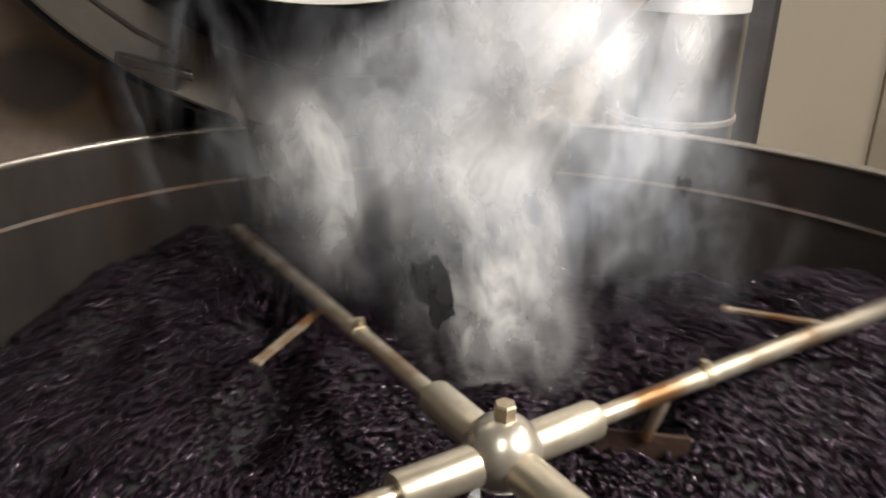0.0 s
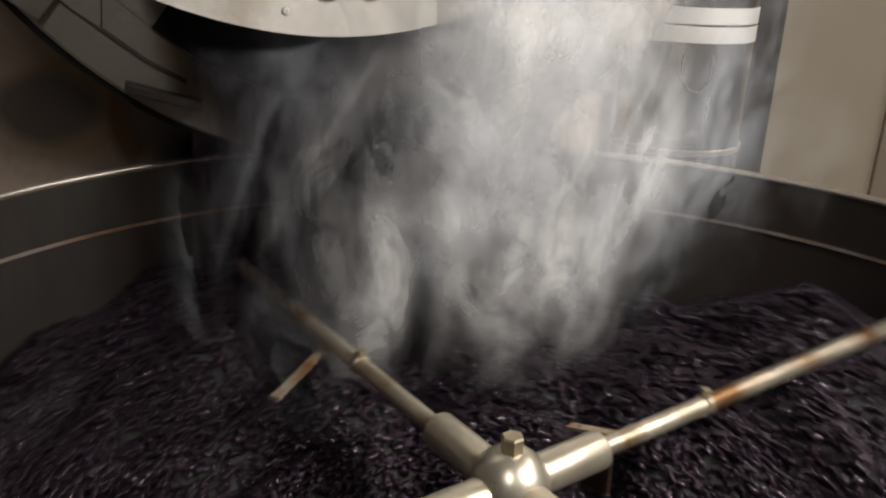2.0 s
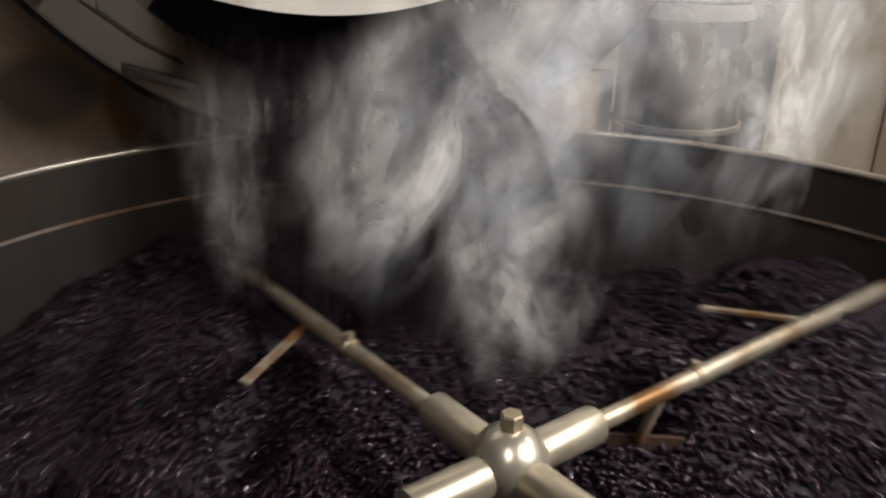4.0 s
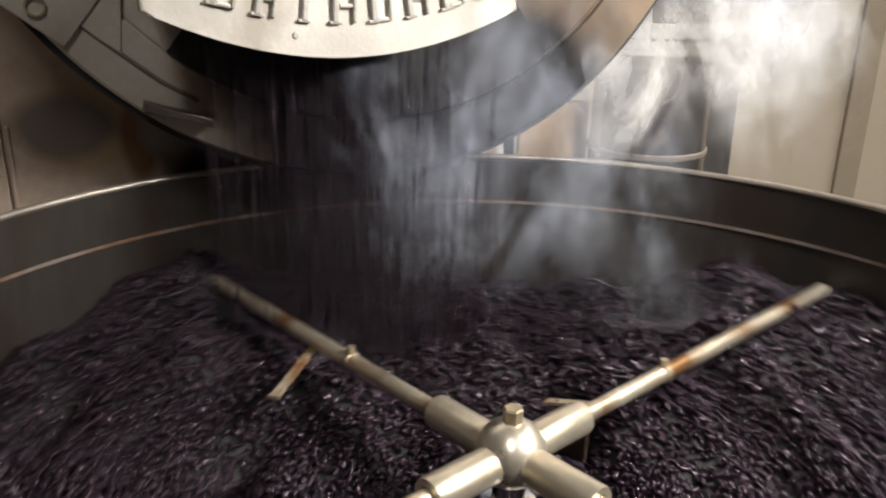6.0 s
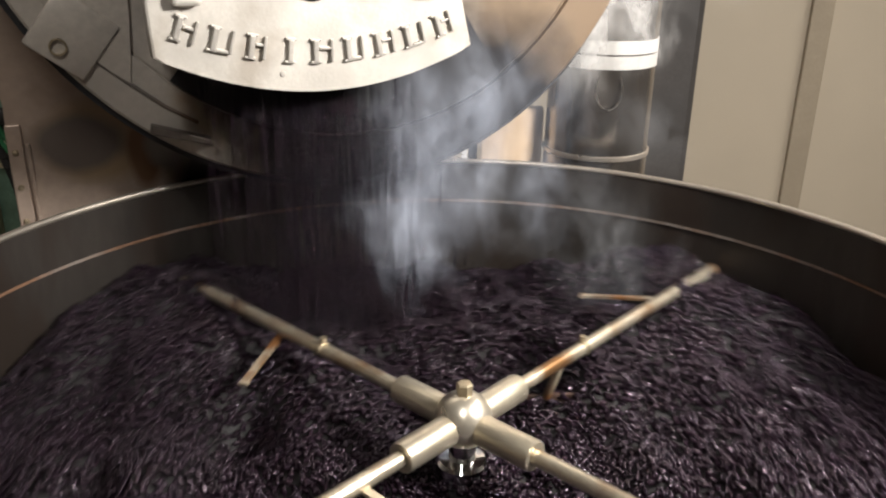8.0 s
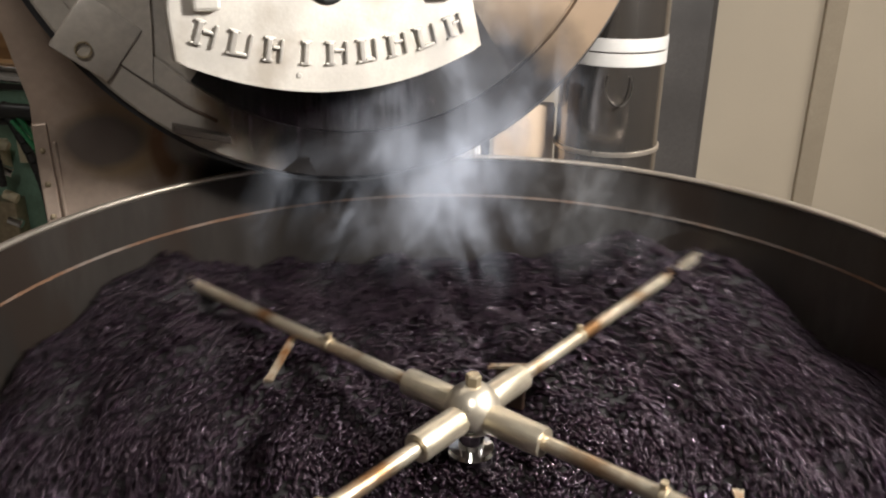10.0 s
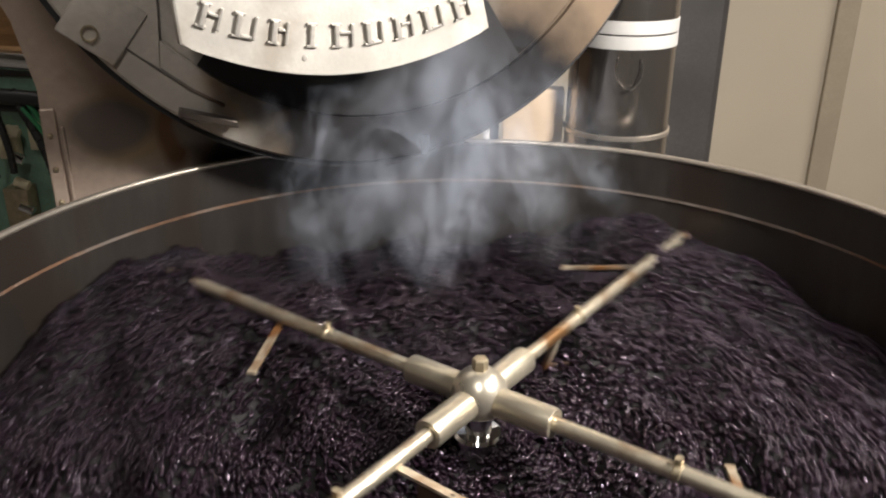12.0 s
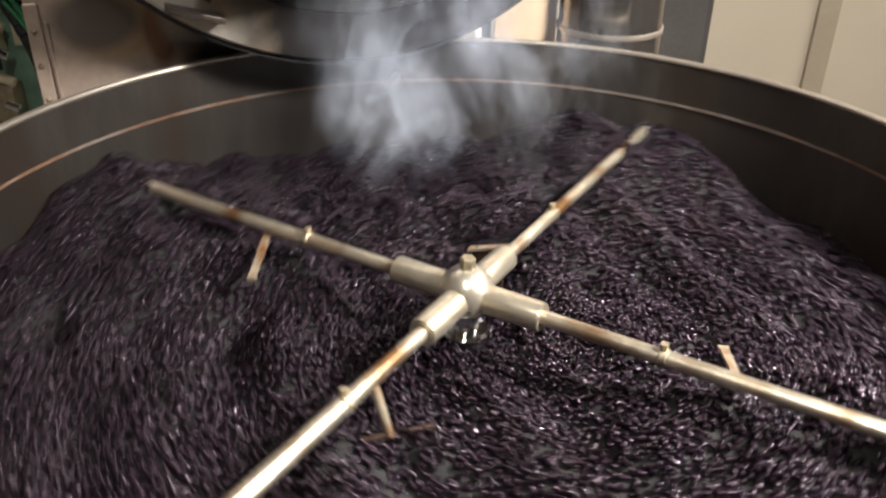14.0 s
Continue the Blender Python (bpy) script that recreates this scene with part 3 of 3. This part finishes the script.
    lathe(hole, [(0, 0.006), (0.018, 0.006), (0.022, 0.002), (0.022, -0.004)], 28, pose(cx - 0.01, PLATE_Y - 0.004, 1.112, 90))
    part("sight_port", hole, BLACK, plate, "dark round port")
    dt = bmesh.new()
    lathe(dt, [(0, 0.0012), (0.0025, 0.0008), (0.0034, -0.0005)], 12, pose(0.0897 + 0.12, PLATE_Y - 0.0045, 1.018, 90))
    part("rivet", dt, PLATE_EDGE, plate)
    return t


roaster()


# ---------------------------------------------------------------- flue pipe and things behind the tray
def flue_pipe():
    t = thing("flue_pipe", "polished stainless flue pipe with white clamp bands", "pipe")
    t.location = (0.211, 0.69, 0)
    part("tube", lathe(bmesh.new(), [(0.084, 0.0), (0.084, 0.822), (0.0845, 0.83), (0.083, 0.84), (0.083, 2.6)], 72), PIPE, t)
    part("ring", lathe(bmesh.new(), [(0.0835, 0.821), (0.0868, 0.823), (0.0868, 0.829), (0.0835, 0.831)], 72), RIM, t, "bright thin ring")
    for z in (0.964, 0.9865):
        part("clamp_band", lathe(bmesh.new(), [(0.083, z), (0.0846, z + 0.0005), (0.0846, z + 0.0195), (0.083, z + 0.020)], 72), BAND, t, "pale clamp band")
    hd = bmesh.new()
    pts = [Vector((0.02 * math.sin(a), -0.087 - 0.006 * math.cos(a), 0.936 - 0.03 * math.cos(a))) for a in [radians(-120 + 240 * i / 16) for i in range(17)]]
    for a, b in zip(pts, pts[1:]):
        rod(hd, a, b, 0.0014, 8)
    part("bail_handle", hd, CHROME, t, "small bright wire loop")
    return t


flue_pipe()


def board():
    t = thing("tan_board", "tan upright board standing beside the flue pipe", "board")
    part("panel", box(bmesh.new(), 0.024, 0.69, 0.0, 0.124, 0.72, 0.885, 0.002), CARD, t)
    return t


board()
p1 = thing("white_post", "thin white painted post beside the board", "post")
part("bar", box(bmesh.new(), -0.008, 0.70, 0.0, 0.002, 0.72, 1.3, 0.002), POST, p1)
part("dark_strip", box(bmesh.new(), 0.003, 0.708, 0.0, 0.018, 0.72, 1.3, 0.001), BLACK, p1)


def wire(bm, pts, r):
    for a, b in zip(pts, pts[1:]):
        rod(bm, a, b, r, 8)
    return bm


def control_box():
    t = thing("control_box", "open control box with a pale green board and wiring", "control box")
    t.location = (-0.98, 1.0, 0)
    part("back_panel", box(bmesh.new(), -0.28, 0.10, 0.2, 0.10, 0.12, 0.80, 0.003), GREEN, t, "pale green board")
    part("housing", box(bmesh.new(), -0.30, 0.125, 0.0, 0.12, 0.3, 0.82, 0.004), COLUMN, t)
    part("top_bar", rod(bmesh.new(), (-0.3, 0.03, 0.79), (0.12, 0.03, 0.765), 0.017), BLACK_WIRE, t, "black bar")
    part("top_bar", rod(bmesh.new(), (-0.3, 0.05, 0.755), (0.12, 0.05, 0.745), 0.012), BLACK_WIRE, t, "black bar")
    for x, z, w, h in ((-0.01, 0.675, 0.05, 0.055), (0.035, 0.635, 0.02, 0.03), (-0.09, 0.66, 0.04, 0.07)):
        part("terminal_block", box(bmesh.new(), x - w / 2, 0.065, z - h / 2, x + w / 2, 0.098, z + h / 2, 0.003), CREAM, t, "cream terminal block")
    for k, (x, z, r, swing) in enumerate(((-0.035, 0.79, 0.011, 0.07), (0.00, 0.765, 0.006, 0.055), (-0.01, 0.755, 0.005, 0.065), (-0.07, 0.76, 0.008, 0.02), (-0.055, 0.75, 0.005, -0.03))):
        pts = [Vector((x + swing * math.sin(1.7 * s), 0.03 - 0.006 * k, z - (0.26 if k == 0 else 0.15) * s)) for s in [i / 12 for i in range(13)]]
        green = k in (1, 2)
        part("cable", wire(bmesh.new(), pts, r), GREEN_WIRE if green else BLACK_WIRE, t, "hanging green cable" if green else "thick black cable")
    for k in range(4):
        z = 0.70 - 0.06 * k
        part("connector", rod(bmesh.new(), (-0.075, 0.05, z), (-0.045, 0.05, z - 0.012), 0.011, 12), CHROME if k % 2 else CREAM, t)
    part("relay", box(bmesh.new(), -0.11, 0.05, 0.45, -0.055, 0.098, 0.56, 0.003), BOLT, t, "grey relay")
    return t


control_box()
sh = thing("wall_shelf", "brown wooden shelf with a chrome rail", "shelf")
part("shelf_board", box(bmesh.new(), -1.6, 1.10, 0.825, -0.86, 1.16, 0.86, 0.003), WOOD, sh)
part("shelf_back", box(bmesh.new(), -1.6, 1.162, 0.825, -0.86, 1.18, 1.35, 0.003), WOOD, sh)
part("rail", rod(bmesh.new(), (-1.5, 1.04, 0.885), (-0.86, 1.04, 0.84), 0.020), CHROME, sh, "chrome rail")
for x in (-1.55, -0.90):
    part("upright", box(bmesh.new(), x - 0.015, 1.19, 0.0, x + 0.015, 1.22, 1.35, 0.002), WOOD, sh)


# ---------------------------------------------------------------- falling beans and smoke
def falling(index, x, y, width, depth, height, count, lean):
    rng = np.random.default_rng(40 + index)
    u = np.clip(rng.normal(0, 0.42, count), -1, 1)
    c = np.stack([u * width / 2, rng.uniform(-1, 1, count) * depth / 2, rng.uniform(-0.5, 0.5, count) * height], -1)
    c[:, 0] += lean * c[:, 2]
    ob = new("falling_beans", bean_mesh("falling_beans", c, rng.normal(0.0082, 0.0007, count), rng))
    tagged(ob, "loose stream of dark coffee beans falling into the tray", "coffee beans", "falling beans", "stuff")
    ob.location = (x, y, 1.2)
    return ob


def wisp(index, width, height, bend, density, tone):
    rng = random.Random(700 + index)
    bm = bmesh.new()
    nx, nz = 16, 20
    ph = [rng.uniform(0, 6.28) for _ in range(4)]
    rows = []
    for j in range(nz + 1):
        v = j / nz - 0.5
        row = []
        for i in range(nx + 1):
            u = i / nx - 0.5
            y = bend * (math.sin(5.0 * u + ph[0]) + 0.7 * math.sin(6.0 * v + ph[1]) + 0.5 * math.sin(9 * u * v + 7 * v + ph[2]))
            row.append(bm.verts.new((u * width, y, v * height)))
        rows.append(row)
    for j in range(nz):
        for i in range(nx):
            bm.faces.new((rows[j][i], rows[j][i + 1], rows[j + 1][i + 1], rows[j + 1][i]))
    ob = part("smoke_wisp", bm, SMOKE)
    ob.color = tone + (density,)
    tagged(ob, "drifting wisp of pale grey smoke over the beans", "smoke", "smoke wisps", "stuff")
    return ob


FALLS = []
CHUTE = (-0.158, 0.296)
for i in range(6):
    FALLS.append(falling(i, CHUTE[0] + 0.02 * (i % 3 - 1), CHUTE[1] + 0.01 * (i % 3 - 1), (0.11, 0.14, 0.20, 0.25, 0.29, 0.31)[i], 0.08, 0.24, (380, 650, 1200, 1800, 2300, 2500)[i], 0.0))

WISPS = []

rng_s = random.Random(11)
WHITE_SMOKE, GREY_SMOKE, BLUE_SMOKE = (0.93, 0.91, 0.88), (0.84, 0.86, 0.90), (0.74, 0.80, 0.93)
# thick early smoke that leaves by the flue side, thin haze, then light blue smoke that stays
for i in range(50):
    kind = 0 if i < 23 else 1 if i < 35 else 2
    tall = rng_s.uniform(1.1, 1.7)
    y = rng_s.uniform(0.18, 0.38)
    if kind == 0:
        size, dens, tone = rng_s.uniform(0.22, 0.34), rng_s.uniform(0.60, 0.90), WHITE_SMOKE
        z = rng_s.uniform(0.84, 1.10)
        x = rng_s.gauss(-0.03, 0.05) + 0.2 * (z - 0.93)
    elif kind == 1:
        size, dens, tone = rng_s.uniform(0.24, 0.36), rng_s.uniform(0.22, 0.42), GREY_SMOKE
        x, z = rng_s.gauss(-0.09, 0.09), rng_s.uniform(0.84, 1.06)
    else:
        size, dens, tall, tone = rng_s.uniform(0.17, 0.26), rng_s.uniform(0.22, 0.38), rng_s.uniform(1.5, 2.2), BLUE_SMOKE
        x, z, y = rng_s.gauss(-0.085, 0.055), rng_s.uniform(0.80, 1.00), rng_s.uniform(0.24, 0.40)
    w = wisp(i, size, size * tall, 0.03, dens, tone)
    leave = (2.5 + 2.3 * rng_s.random() ** 1.5) if kind == 0 else (2.3 + 1.2 * rng_s.random()) if kind == 1 else 30.0
    WISPS.append((w, x, y, z, leave, rng_s.uniform(0, 6.28), rng_s.uniform(0.6, 1.3)))

# thin standing haze between the stream and the tray's far wall
for i in range(4):
    w = wisp(80 + i, rng_s.uniform(0.24, 0.32), rng_s.uniform(0.20, 0.28), 0.02, rng_s.uniform(0.09, 0.15), GREY_SMOKE)
    WISPS.append((w, rng_s.uniform(-0.02, 0.14), rng_s.uniform(0.34, 0.42), rng_s.uniform(0.76, 0.86), 30.0, rng_s.uniform(0, 6.28), rng_s.uniform(0.6, 1.1)))

# ---------------------------------------------------------------- motions
TURN = [(0.0, 38.2), (0.5, 38.1), (1.0, 38.6), (1.5, 39.2), (2.0, 39.9), (2.5, 40.3), (3.0, 40.9), (3.5, 42.0), (4.0, 42.7),
        (4.5, 43.3), (5.0, 44.0), (5.5, 44.6), (6.0, 45.3), (6.5, 46.0), (7.0, 47.2), (7.5, 48.0), (8.0, 49.4), (8.5, 50.0),
        (9.0, 51.4), (9.5, 52.3), (10.0, 53.2), (10.5, 54.0), (11.0, 54.9), (11.5, 55.9), (12.0, 57.1), (12.5, 57.9), (13.0, 59.9),
        (13.5, 60.7), (14.0, 61.9)]


def motions():
    walk(STIRRER, [(t, pose(0, 0, ARM_Z, 0, 0, d - 90 * t)) for t, d in TURN])
    walk(BEANS, [(t, pose(0, 0, ARM_Z - 0.018 + 0.018 * min(1, t / 9), 0, 0, d - 90 * t)) for t, d in TURN])
    for i, ob in enumerate(FALLS):
        x, y = ob.location.x, ob.location.y
        stop = (14.5, 14.5, 12.9, 11.0, 9.4, 8.2)[i]
        rows, period = [], 0.4
        t = -period * i / 6
        rows = []
        while t < 14.0:
            up, lo = 1.22, 0.60
            for f, z in ((0.0, up), (0.5, up - 0.25 * (up - lo)), (0.92, lo)):
                s = round((t + f * period) * 30) / 30
                if 0 <= s <= 14.0:
                    rows.append((s, pose(x, y, up if s > stop else z, 0, 0, 26.3)))
            t += period
        if rows[0][0] > 0:
            rows.insert(0, (0.0, pose(x, y, 0.62, 0, 0, 26.3)))
        if rows[-1][0] < 14.0:
            rows.append((14.0, pose(x, y, rows[-1][1].translation.z, 0, 0, 26.3)))
        walk(ob, rows)
    for ob, x, y, z, leave, ph, sp in WISPS:
        rows = []
        for k in range(29):
            t = k * 0.5
            go = min(1.0, max(0.0, (t - leave) / 1.2))
            go = go * go * (3 - 2 * go)
            rise = max(0.0, t - leave - 2.6)
            dx, dz = 0.05 * math.sin(sp * t + ph), 0.05 * math.sin(1.3 * sp * t + 2 * ph)
            xx = x + (0.31 + 0.9 * x - x) * go + (0.08 * max(0.0, 1 - t / 13) if leave > 20 else 0.0)
            yy = y + (0.52 + 0.2 * y - y) * go + 0.02 * math.cos(sp * t)
            zz = min(z + (0.30 + 0.78 * z - z) * go + 0.13 * rise, 2.2)
            rows.append((t, pose(xx + dx, yy, zz + dz, 0, 25 * math.sin(0.8 * sp * t + ph), 16 * math.sin(0.6 * t + ph))))
        walk(ob, rows)


motions()
